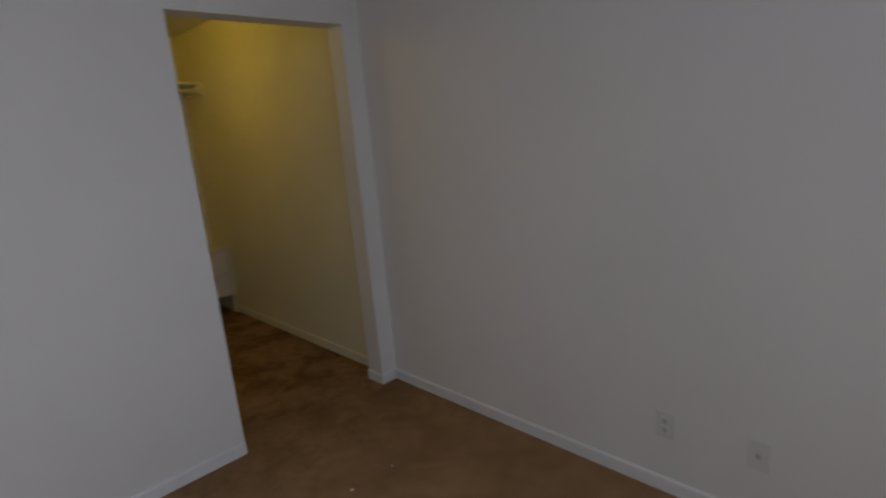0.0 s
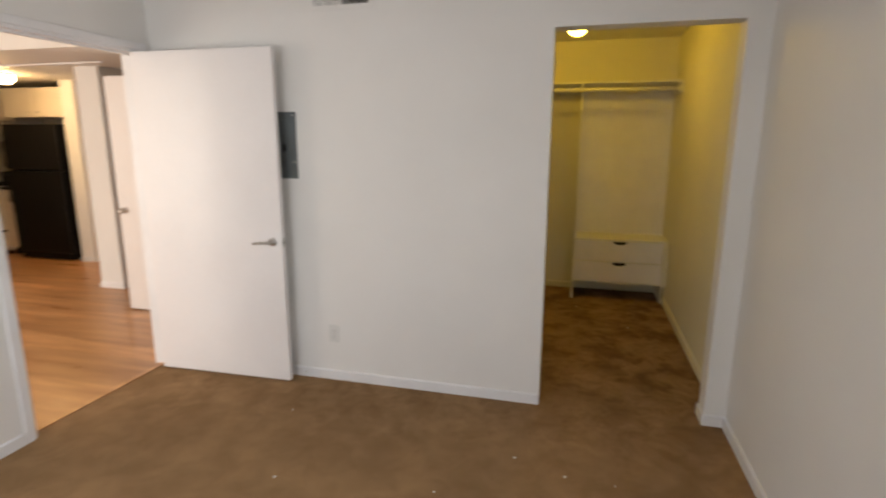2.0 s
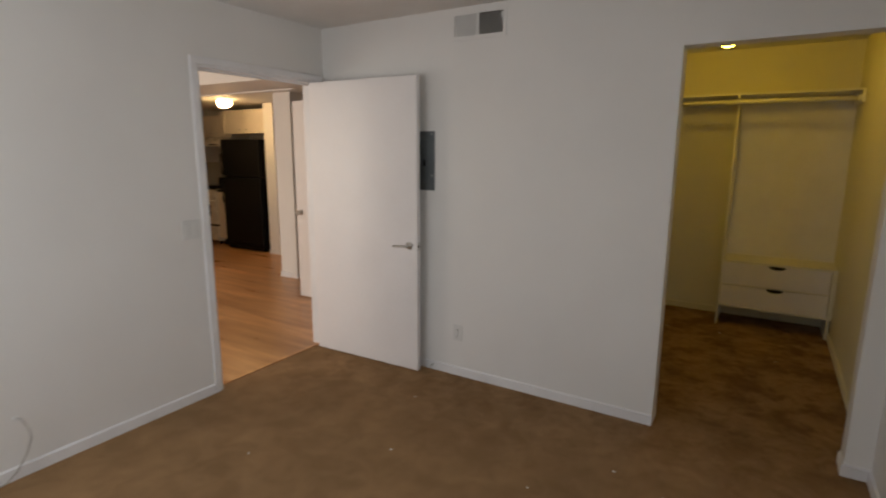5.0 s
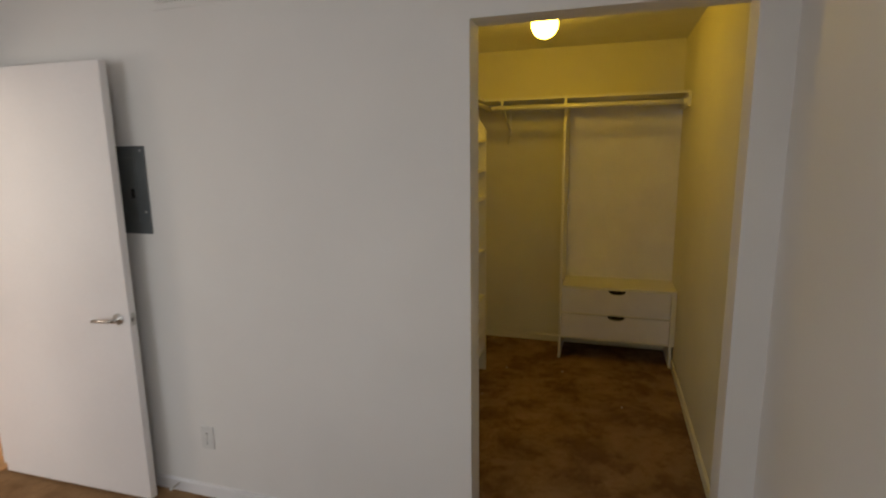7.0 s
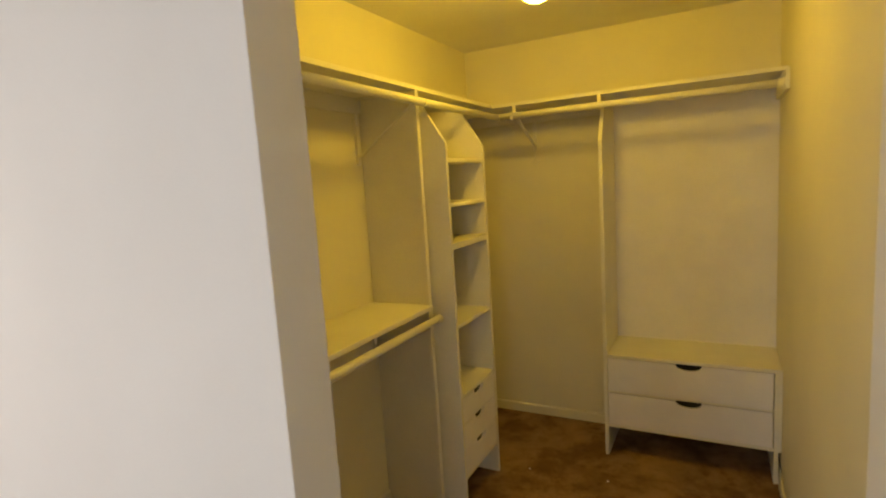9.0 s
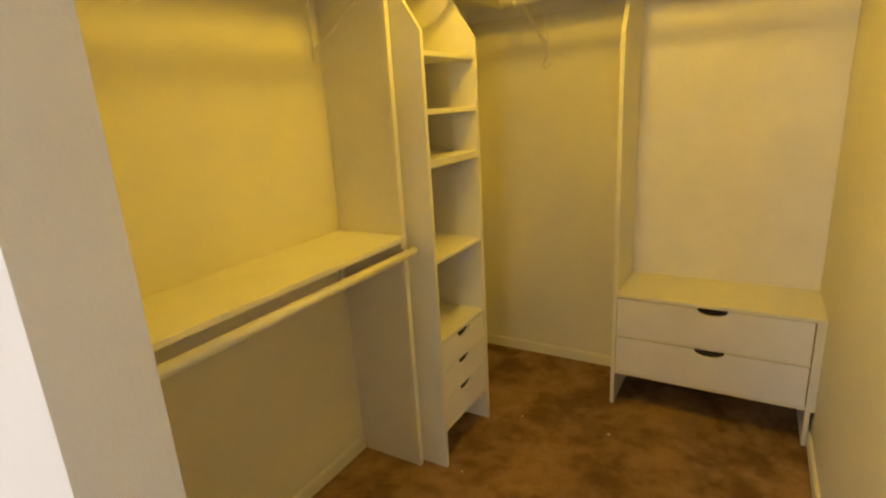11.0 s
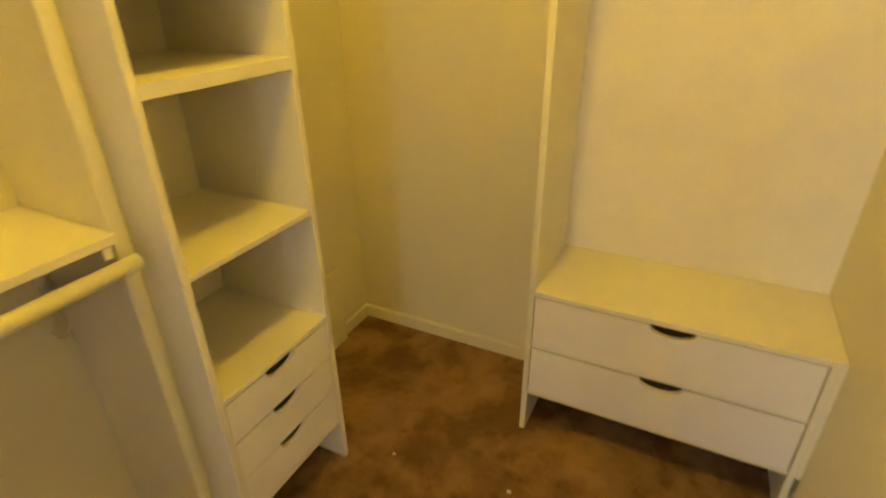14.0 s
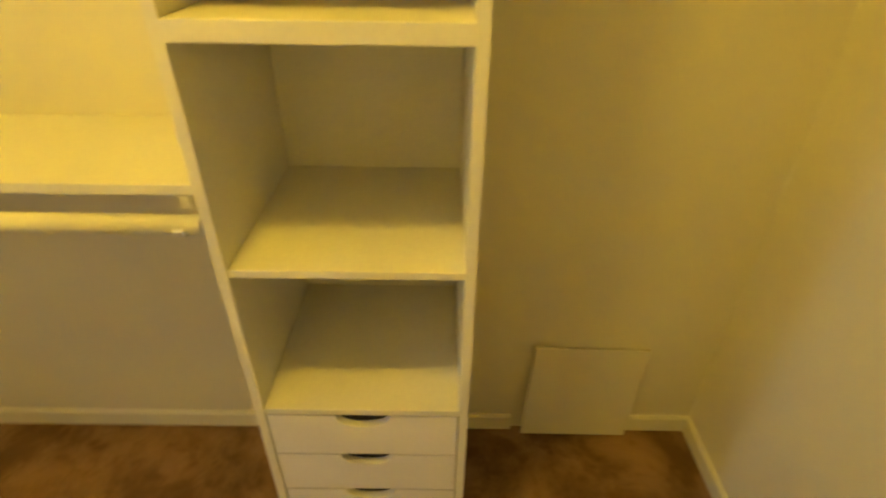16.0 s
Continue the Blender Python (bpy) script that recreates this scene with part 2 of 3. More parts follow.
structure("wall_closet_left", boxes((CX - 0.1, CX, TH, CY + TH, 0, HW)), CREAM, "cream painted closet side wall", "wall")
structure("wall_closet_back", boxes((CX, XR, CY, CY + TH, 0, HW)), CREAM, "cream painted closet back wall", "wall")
structure("ceiling_bedroom", boxes((XL, XR, YB, 0, H, H + 0.12)), CEIL, "white ceiling of the bedroom", "ceiling")
structure("ceiling_closet", boxes((CX, XR, TH, CY, HC, HC + 0.085)), CEIL, "rough sprayed white closet ceiling", "ceiling")


def baseboard(x0, x1, y0, y1, out, paint=TRIM):
    """A run of low board with an eased top edge; out: the side that faces the room."""
    bm, h, e = bmesh.new(), 0.062, 0.006
    if out in "+y -y":
        a, b = (y0, y1) if out == "+y" else (y1, y0)
        s = 1 if out == "+y" else -1
        prism(bm, [(a, 0), (b, 0), (b, h - e), (b - s * e, h), (a, h)], "x", x0, x1)
    else:
        a, b = (x0, x1) if out == "+x" else (x1, x0)
        s = 1 if out == "+x" else -1
        prism(bm, [(a, 0), (b, 0), (b, h - e), (b - s * e, h), (a, h)], "y", y0, y1)
    structure("baseboard", bm, paint, "low white painted wooden baseboard" if paint is TRIM else "low cream painted wooden baseboard", "baseboard")


B = 0.013
baseboard(XL, 0, -B, 0, "-y")
baseboard(OW, XR, -B, 0, "-y")
baseboard(OW - 0.012, OW, -B, TH, "-x")
baseboard(XR - B, XR, YB, -B, "-x")
baseboard(XL, XL + B, YB, D0 - 0.045, "+x")
baseboard(XL + B, XR - B, YB, YB + B, "+y")
baseboard(CX, CX + B, TH, 1.40, "+x", CREAM)
baseboard(CX, CX + B, 1.88, 2.06, "+x", CREAM)
baseboard(CX, CX + B, 2.41, CY, "+x", CREAM)
baseboard(CX + B, 0.14, CY - B, CY, "-y", CREAM)
baseboard(XR - B, XR, TH, CY, "-x", CREAM)
baseboard(CX + B, 0, TH, TH + B, "+y", CREAM)

# door frame of the bedroom doorway
frame_ob = thing("door_frame", (XL, D0, 0), "narrow white painted wooden door frame", "door frame")
frame_ob["kind"] = "structure"
CW = 0.042
part("casing", boxes((XL, XL + 0.014, D0 - CW, D0, 0, DH + CW), bevel=0.003), TRIM, frame_ob)
part("casing", boxes((XL, XL + 0.014, D1, D1 + CW, 0, DH + CW), bevel=0.003), TRIM, frame_ob)
part("casing", boxes((XL, XL + 0.014, D0, D1, DH, DH + CW), bevel=0.003), TRIM, frame_ob)
part("jamb", boxes((XL - TH, XL, D0, D0 + 0.018, 0, DH - 0.018)), TRIM, frame_ob)
part("jamb", boxes((XL - TH, XL, D1 - 0.018, D1, 0, DH - 0.018)), TRIM, frame_ob)
part("head_jamb", boxes((XL - TH, XL, D0, D1, DH - 0.018, DH)), TRIM, frame_ob)
part("door_stop", boxes((XL - 0.075, XL - 0.045, D0 + 0.018, D0 + 0.030, 0, DH - 0.03)), TRIM, frame_ob)
part("door_stop", boxes((XL - 0.075, XL - 0.045, D0 + 0.018, D1 - 0.018, DH - 0.03, DH - 0.018)), TRIM, frame_ob)
structure("threshold", boxes((XL - 0.085, XL - 0.050, D0 + 0.018, D1 - 0.018, -0.02, 0.006), bevel=0.003), LAMINATE, "thin wooden threshold strip", "threshold")


# ---- bedroom things ----
def bedroom_door():
    ob = thing("bedroom_door", (-2.505, -0.148, 0), "flat white painted bedroom door standing wide open", "door")
    ob.rotation_euler = (0, 0, math.atan2(0.025, 0.943))
    bpy.context.view_layer.update()
    m = ob.matrix_world.copy()
    W = 0.943

    def add(name, bm, mat, label="", parent=ob):
        bmesh.ops.transform(bm, matrix=m, verts=bm.verts[:])
        return part(name, bm, mat, parent, label)

    add("leaf", boxes((0.0, W, 0.0, 0.037, 0.012, 2.042), bevel=0.0025), DOOR)
    for side, y in ((-1, 0.0), (1, 0.037)):
        bm = bmesh.new()
        lathe(bm, (W - 0.062, y, 0.915), [(0.0265, 0.0), (0.0265, side * 0.006), (0.022, side * 0.010), (0.010, side * 0.011), (0.0095, side * 0.042)], 20, "y")
        h = add("handle", bm, STEEL, "satin nickel lever handle")
        bm = bmesh.new()
        tube(bm, [(W - 0.056, y + side * 0.042, 0.916), (W - 0.075, y + side * 0.046, 0.916), (W - 0.12, y + side * 0.046, 0.913), (W - 0.172, y + side * 0.042, 0.908)], 0.0082, 10)
        add("lever", bm, STEEL, "", h)
    add("latch_plate", boxes((W - 0.0005, W + 0.0015, 0.007, 0.030, 0.885, 0.943), (W, W + 0.009, 0.013, 0.024, 0.906, 0.922), bevel=0.0006), STEEL, "nickel latch plate in the door edge")
    for z in (0.25, 1.02, 1.80):
        bm = bmesh.new()
        tube(bm, [(-0.004, 0.040, z - 0.045), (-0.004, 0.040, z + 0.045)], 0.006, 8)
        add("hinge", bm, STEEL, "steel hinge knuckle")


bedroom_door()


def breaker_panel():
    ob = thing("breaker_panel", (-1.68, 0, 1.29), "dark grey metal electrical panel set in the wall", "electrical panel")
    x0, x1, z0, z1 = -1.862, -1.498, 1.293, 1.689
    part("cover", boxes((x0, x1, -0.008, 0.0, z0, z1), bevel=0.002), PANELGREY, ob)
    part("panel_door", boxes((x0 + 0.06, x1 - 0.055, -0.014, -0.008, z0 + 0.06, z1 - 0.05), bevel=0.002), PANELGREY, ob)
    part("latch", boxes((x1 - 0.085, x1 - 0.067, -0.019, -0.014, 1.455, 1.50), bevel=0.002), BLACK, ob)
    for x in (x0 + 0.02, x1 - 0.02):
        for z in (z0 + 0.1, z1 - 0.02):
            part("screw", lathe(bmesh.new(), (x, -0.008, z), [(0.005, 0.0), (0.005, -0.002), (0.003, -0.003)], 10, "y"), STEEL, ob)


breaker_panel()


def wall_vent():
    ob = thing("wall_vent", (-1.18, 0, 2.33), "white painted metal air vent with vertical louvres", "vent")
    x0, x1, z0, z1 = -1.350, -1.015, 2.266, 2.392
    f = 0.024
    part("frame", boxes((x0 - f, x1 + f, -0.006, 0, z1, z1 + f), (x0 - f, x1 + f, -0.006, 0, z0 - f, z0), (x0 - f, x0, -0.006, 0, z0, z1), (x1, x1 + f, -0.006, 0, z0, z1), (-1.190, -1.178, -0.007, 0, z0, z1)), WALL, ob)
    # flat near-black sheet on the wall stands in for shaded depth
    part("duct_shade", boxes((x0, x1, -0.0012, -0.0004, z0, z1)), DARK, ob, "thin black sheet for the shade behind the louvres")
    for k in range(11):
        x = x0 + 0.009 + k * 0.0143
        part("louvre", strip(bmesh.new(), (x, -0.006, z0), (x, -0.006, z1), 0.0098, 0.0012, (1, 0.6, 0)), WALL, ob)
    for k in range(11):
        x = -1.172 + k * 0.0147
        part("louvre", boxes((x - 0.0012, x + 0.0012, -0.0045, -0.0030, z0, z1)), WALL, ob)
    part("lever", boxes((x1 - 0.010, x1 + 0.004, -0.016, -0.004, z1 - 0.045, z1 - 0.012), bevel=0.002), PLASTIC, ob)


wall_vent()


def wall_plate(name, m, label, category, kind):
    """Built facing -y at the origin, then set at m."""
    ob = thing(name, (0, 0, 0), label, category)
    w = 0.058 if kind == "double" else 0.036
    part("plate", boxes((-w, w, -0.006, 0, -0.058, 0.058), bevel=0.0025), PLASTIC, ob)
    if kind == "outlet":
        for z in (-0.020, 0.020):
            s = part("socket", boxes((-0.017, 0.017, -0.0085, -0.005, z - 0.014, z + 0.014), bevel=0.003), PLASTIC, ob)
            for x in (-0.006, 0.006):
                part("slot", boxes((x - 0.0012, x + 0.0012, -0.0092, -0.0084, z - 0.002, z + 0.007)), DARK, s)
            part("slot", boxes((-0.002, 0.002, -0.0092, -0.0084, z - 0.010, z - 0.006)), DARK, s)
        part("screw", lathe(bmesh.new(), (0, -0.006, 0), [(0.003, 0), (0.003, -0.001), (0.002, -0.0015)], 8, "y"), STEEL, ob)
    elif kind == "coax":
        part("connector", lathe(bmesh.new(), (0, -0.006, 0), [(0.007, 0), (0.007, -0.004), (0.0045, -0.004), (0.0045, -0.012)], 12, "y"), STEEL, ob)
    else:
        for x in (-0.024, 0.024):
            part("rocker", boxes((x - 0.016, x + 0.016, -0.009, -0.005, -0.033, 0.033), bevel=0.002), PLASTIC, ob)
    ob.matrix_world = m


wall_plate("wall_outlet", pose(-1.303, 0, 0.312), "white plastic duplex wall outlet above the baseboard", "outlet", "outlet")
wall_plate("wall_outlet", pose(XR, -1.70, 0.300, 0, 0, -90), "white plastic duplex wall outlet on the plain wall", "outlet", "outlet")
wall_plate("coax_plate", pose(XR, -2.03, 0.300, 0, 0, -90), "white plastic cable socket plate on the plain wall", "wall plate", "coax")
wall_plate("wall_outlet", pose(XL, -2.47, 0.27, 0, 0, 90), "white plastic duplex wall outlet beside a loose cable", "outlet", "outlet")
wall_plate("light_switch", pose(XL, -1.165, 1.085, 0, 0, 90), "white plastic double light switch beside the doorway", "light switch", "double")

cable = thing("loose_cable", (XL, -2.14, 0), "thin grey white cable drooping from the wall to the carpet", "cable")
part("cord", tube(bmesh.new(), [(XL - 0.005, -2.14, 0.300), (XL + 0.018, -2.125, 0.296), (XL + 0.03, -2.105, 0.25), (XL + 0.034, -2.10, 0.19), (XL + 0.032, -2.125, 0.12), (XL + 0.03, -2.17, 0.05), (XL + 0.03, -2.215, 0.012), (XL + 0.028, -2.28, 0.005)], 0.004, 8), CABLE, cable)
part("bushing", lathe(bmesh.new(), (XL, -2.14, 0.300), [(0.011, 0.0), (0.010, 0.003), (0.005, 0.004)], 12, "x"), PLASTIC, cable)

# small door stop behind the open door
stop = thing("door_stop_spring", (-1.49, -B, 0.04), "small white door stop on the baseboard", "door stop")
part("rod", tube(bmesh.new(), [(-1.50, -B, 0.04), (-1.50, -0.055, 0.04)], 0.005, 8), STEEL, stop)
part("tip", tube(bmesh.new(), [(-1.50, -0.055, 0.04), (-1.50, -0.068, 0.04)], 0.008, 10), PLASTIC, stop, "white rubber tip")

rnd = random.Random(4)
bm = bmesh.new()
for x, y in [(rnd.uniform(-1.9, 0.6), rnd.uniform(-2.2, -0.3)) for _ in range(14)] + [(0.2, 1.98), (-0.22, 1.95), (-0.3, 1.45), (0.62, 1.5)]:
    s = rnd.uniform(0.002, 0.005)
    box(bm, x - s * 1.6, x + s * 1.6, y - s, y + s, 0.0, 0.003)
tagged(mesh("lint_specks", bm, LINT), "tiny pale lint specks scattered on the carpet", "lint", kind="stuff")

# the bedroom window behind the walk
WM = (WX0 + WX1) / 2
win = thing("window_1", (WM, YB, 0.85), "wide white framed bedroom window", "window")
win["kind"] = "structure"
part("window_frame", boxes((WX0, WX0 + 0.05, -3.75, -3.67, 0.85, 2.15), (WX1 - 0.05, WX1, -3.75, -3.67, 0.85, 2.15), (WX0 + 0.05, WX1 - 0.05, -3.75, -3.67, 0.85, 0.90), (WX0 + 0.05, WX1 - 0.05, -3.75, -3.67, 2.10, 2.15), (WM - 0.025, WM + 0.025, -3.75, -3.725, 0.90, 2.10)), TRIM, win)
part("window_sill", boxes((WX0 - 0.04, WX1 + 0.04, -3.65, -3.61, 0.83, 0.85)), TRIM, win)

# side window out of view, added to go with the side fill
win = thing("added_window", (XR, -3.05, 0.85), "unseen white framed side window added around the fill lamp", "window")
win["kind"] = "structure"
part("window_frame", boxes((1.02, 1.10, -3.60, -3.55, 0.85, 2.15), (1.02, 1.10, -2.55, -2.50, 0.85, 2.15), (1.02, 1.10, -3.55, -2.55, 0.85, 0.90), (1.02, 1.10, -3.55, -2.55, 2.10, 2.15)), TRIM, win)
part("window_sill", boxes((0.96, 1.0, -3.62, -2.48, 0.83, 0.85)), TRIM, win)

# ---- closet ----
def notch_front(bm, u0, u1, z0, z1, axis, c0, c1, half=0.064, deep=0.033, shift=0.0):
    """A drawer front with a half-moon finger hole cut in its upper edge."""
    mid = (u0 + u1) / 2 + shift
    outline = [(u0, z0), (u1, z0), (u1, z1)]
    for k in range(15):
        a = math.pi * k / 14
        outline.append((mid + half * math.cos(a), z1 - deep * math.sin(a) ** 0.8 if 0 < k < 14 else z1))
    outline.append((u0, z1))
    return prism(bm, outline, axis, c0, c1)


SLOPE = [(0.0, 0.0), (0.0, 1.80), (0.125, 2.0), (0.43, 2.0), (0.43, 0.0)]  # side panel: depth from the front, height


def drawer_unit():
    ob = thing("drawer_unit", (0.56, 2.45, 0), "white painted built-in low unit with two wide drawers", "drawer unit")
    F, x0, x1, t = 2.262, 0.138, 0.984, 0.019
    part("side_panel", prism(bmesh.new(), [(F + d * 0.88, z) for d, z in SLOPE], "x", x0, x0 + t), SHELF, ob, "tall white side panel with a sloped top corner")
    part("side_panel", boxes((x1 - t, x1, F, CY - 0.01, 0, 0.584), bevel=0.0015), SHELF, ob, "short white side panel")
    part("top_board", boxes((x0 + t, XR - 0.001, F, CY - 0.008, 0.584, 0.602), bevel=0.0015), SHELF, ob)
    part("end_filler", boxes((x1, XR - 0.001, F, F + 0.018, 0.172, 0.584)), SHELF, ob)
    part("back_panel", boxes((x0 + t, XR - 0.001, CY - 0.008, CY - 0.001, 0.10, 2.03)), DRAWER, ob, "flat white back panel")
    part("bottom_board", boxes((x0 + t, x1 - t, F + 0.006, CY - 0.01, 0.170, 0.186), bevel=0.0015), SHELF, ob)
    part("divider", boxes((x0 + t, x1 - t, F + 0.010, F + 0.06, 0.376, 0.387)), SHELF, ob)
    part("divider", boxes((x0 + t, x1 - t, F + 0.010, F + 0.06, 0.581, 0.584)), SHELF, ob)
    for z0, z1 in ((0.389, 0.580), (0.188, 0.374)):
        d = part("drawer", notch_front(bmesh.new(), x0 + t + 0.003, x1 - t - 0.005, z0, z1, "y", F + 0.003, F + 0.020, shift=0.015), DRAWER, ob, "white drawer front with a half-moon cutout")
        # near-black box paints in the shade seen through the finger hole
        part("drawer_box_shade", boxes((x0 + 0.03, x0 + 0.042, F + 0.021, 2.60, z0 + 0.01, z1 - 0.045), (x1 - 0.042, x1 - 0.03, F + 0.021, 2.60, z0 + 0.01, z1 - 0.045), (x0 + 0.042, x1 - 0.042, F + 0.028, 2.60, z0 + 0.01, z0 + 0.016), (x0 + 0.042, x1 - 0.042, F + 0.0205, F + 0.0275, z0 + 0.01, z1 - 0.004)), DARK, d)


drawer_unit()


def shelf_tower():
    ob = thing("shelf_tower", (-0.58, 1.66, 0), "tall white painted shelf tower with three small drawers", "shelf tower")
    F, y0, y1, t = -0.370, 1.445, 1.882, 0.018
    for ya in (y0, y1 - t):
        part("side_panel", prism(bmesh.new(), [(F - d, z) for d, z in SLOPE], "y", ya, ya + t), SHELF, ob, "white side panel with a sloped top corner")
    for z0, z1, f in ((1.716, 1.734, 0.002), (1.510, 1.528, 0.002), (1.312, 1.342, -0.001), (0.931, 0.947, 0.004), (0.581, 0.597, 0.002)):
        part("shelf", boxes((CX + 0.008, F - f, y0 + t, y1 - t, z0, z1), bevel=0.002), SHELF, ob)
    part("back_panel", boxes((CX + 0.001, CX + 0.007, y0 + t, y1 - t, 0.10, 2.0)), SHELF, ob)
    part("bottom_board", boxes((CX + 0.008, F - 0.004, y0 + t, y1 - t, 0.166, 0.182), bevel=0.002), SHELF, ob)
    edges = (0.579, 0.448, 0.316, 0.184)
    for a, b in zip(edges[1:], edges):
        d = part("drawer", notch_front(bmesh.new(), y0 + t + 0.003, y1 - t - 0.003, a + 0.0025, b - 0.0025, "x", F - 0.020, F - 0.003, 0.057, 0.034), DRAWER, ob, "small white drawer front with a half-moon cutout")
        # dark box front puts the cutout's shade into the colour
        part("drawer_box_shade", boxes((-0.75, F - 0.021, y0 + 0.03, y0 + 0.042, a + 0.01, b - 0.04), (-0.75, F - 0.021, y1 - 0.042, y1 - 0.03, a + 0.01, b - 0.04), (-0.75, F - 0.028, y0 + 0.042, y1 - 0.042, a + 0.01, a + 0.016), (F - 0.0275, F - 0.0205, y0 + 0.042, y1 - 0.042, a + 0.01, b - 0.006)), DARK, d)


shelf_tower()

filler = thing("upright_panel", (-0.64, 1.41, 0), "full-height white painted upright board beside the shelf tower", "panel")
part("board", boxes((CX, -0.505, 1.402, 1.420, 0, 2.030), bevel=0.0015), SHELF, filler)
part("edge_strip", boxes((-0.505, -0.480, 1.398, 1.424, 0, 2.030), bevel=0.004), SHELF, filler, "rounded white edge strip")
part("edge_strip", boxes((-0.52, -0.498, 1.4245, 1.4445, 0, 2.02), bevel=0.003), SHELF, filler)

low = thing("closet_shelf", (-0.63, 0.75, 1.05), "white painted wooden shelf across a closet bay", "shelf")
part("shelf_board", boxes((CX, -0.463, TH, 1.402, 1.040, 1.060), bevel=0.002), SHELF, low)
part("wall_cleat", boxes((CX, CX + 0.018, TH, 1.402, 0.980, 1.040), bevel=0.002), SHELF, low)
up = thing("closet_shelf", (-0.2, 2.4, 2.03), "white painted wooden shelf running round the closet corner", "shelf")
part("shelf_board", boxes((CX, -0.475, TH, 2.285, 2.040, 2.060), bevel=0.002), SHELF, up)
part("shelf_board", boxes((CX, XR, 2.285, CY, 2.040, 2.060), bevel=0.002), SHELF, up)
part("wall_cleat", boxes((XR - 0.018, XR, 2.20, CY, 1.945, 2.040), bevel=0.002), SHELF, up)
part("wall_cleat", boxes((CX, 0.139, CY - 0.016, CY, 1.97, 2.040), bevel=0.002), SHELF, up)
part("wall_cleat", boxes((CX, CX + 0.016, TH, 1.402, 1.97, 2.040), bevel=0.002), SHELF, up)


def closet_rod(a, b, label):
    ob = thing("closet_rod", a, label, "closet rod", "closet rods")
    part("pole", tube(bmesh.new(), [a, b], 0.0175, 20), SHELF, ob)
    d = (Vector(b) - Vector(a)).normalized()
    return ob, d


RZ = 1.977
closet_rod((-0.437, TH, 0.998), (-0.437, 1.412, 0.998), "white painted round wooden hanging rod under a shelf")
closet_rod((-0.425, TH, RZ), (-0.425, 2.262, RZ), "white painted round wooden hanging rod along the side wall")
closet_rod((-0.425, 2.240, RZ + 0.002), (XR - 0.018, 2.240, RZ + 0.002), "white painted round wooden hanging rod along the back wall")


def bracket(wall, shelf_z, reach, drop, rod, m, hook=False):
    """A shelf-and-rod bracket, built out from the wall along +x at y = 0, then set at m."""
    ob = thing("shelf_bracket", (0, 0, 0), "white painted metal shelf and rod bracket", "bracket", "closet brackets")
    bm = bmesh.new()
    strip(bm, (0.007, 0, shelf_z - drop), (0.007, 0, shelf_z - 0.002), 0.022, 0.013, (0, 1, 0))
    part("wall_strip", bm, SHELF, ob)
    part("arm", strip(bmesh.new(), (0.004, 0, shelf_z - 0.005), (reach, 0, shelf_z - 0.005), 0.020, 0.006, (0, 1, 0)), SHELF, ob)
    part("strut", strip(bmesh.new(), (0.006, 0, shelf_z - drop + 0.03), (reach - 0.03, 0, shelf_z - 0.06), 0.018, 0.010, (0, 1, 0)), SHELF, ob)
    bm = bmesh.new()
    part("strap", strip(bmesh.new(), (reach - 0.004, 0, shelf_z - 0.008), (reach - 0.004, 0, rod[1] + 0.015), 0.018, 0.005, (0, 1, 0)), SHELF, ob)
    pts = [(rod[0] + 0.0205 * math.cos(a), 0, rod[1] + 0.0205 * math.sin(a)) for a in [math.pi * (1.0 + k / 10 * 1.05) for k in range(11)]]
    for a, b in zip(pts, pts[1:]):
        strip(bm, a, b, 0.018, 0.003, (0, 1, 0))
    part("rod_hook", bm, SHELF, ob)
    if hook:
        low = shelf_z - drop
        pts = [(0.012, 0, low + 0.02), (0.013, 0.003, low - 0.045), (0.014, -0.016, low - 0.066), (0.016, -0.006, low - 0.088), (0.016, 0.010, low - 0.090), (0.014, 0.026, low - 0.068)]
        part("wire_loop", tube(bmesh.new(), pts, 0.0034, 6), SHELF, ob)
    ob.matrix_world = m


bracket(CX, 2.040, 0.345, 0.31, (0.375, RZ), pose(CX, 1.365, 0))
bracket(CX, 2.040, 0.345, 0.31, (0.375, RZ), pose(CX, 0.45, 0))
bracket(CX, 1.040, 0.335, 0.23, (0.363, 0.998), pose(CX, 1.375, 0), True)
bracket(CX, 1.040, 0.335, 0.23, (0.363, 0.998), pose(CX, 0.30, 0))
bracket(CY, 2.040, 0.375, 0.25, (0.410, RZ), pose(-0.335, CY, 0, 0, 0, -90), True)
hang = thing("rod_support", (0.15, 2.24, 2.0), "small white rod support above the tall side panel", "bracket")
part("strap", boxes((0.141, 0.158, 2.254, 2.285, 1.965, 2.040), bevel=0.001), SHELF, hang)
cup = thing("rod_support", (XR - 0.03, 2.24, RZ), "white rod end socket at the closet wall", "bracket")
part("socket", lathe(bmesh.new(), (XR - 0.018, 2.24, RZ), [(0.030, 0.0), (0.030, -0.006), (0.023, -0.010), (0.023, -0.028)], 20, "x"), SHELF, cup)

ac = thing("access_panel", (CX + 0.015, 2.23, 0), "loose cream painted access panel leaning on the closet wall", "panel")
bm = boxes((-0.005, 0.005, -0.172, 0.172, 0.0, 0.362), bevel=0.002)
bmesh.ops.transform(bm, matrix=pose(CX + 0.034, 2.262, 0.010, -2.4, -3.4, 1.5), verts=bm.verts[:])
part("board", bm, CREAM, ac)


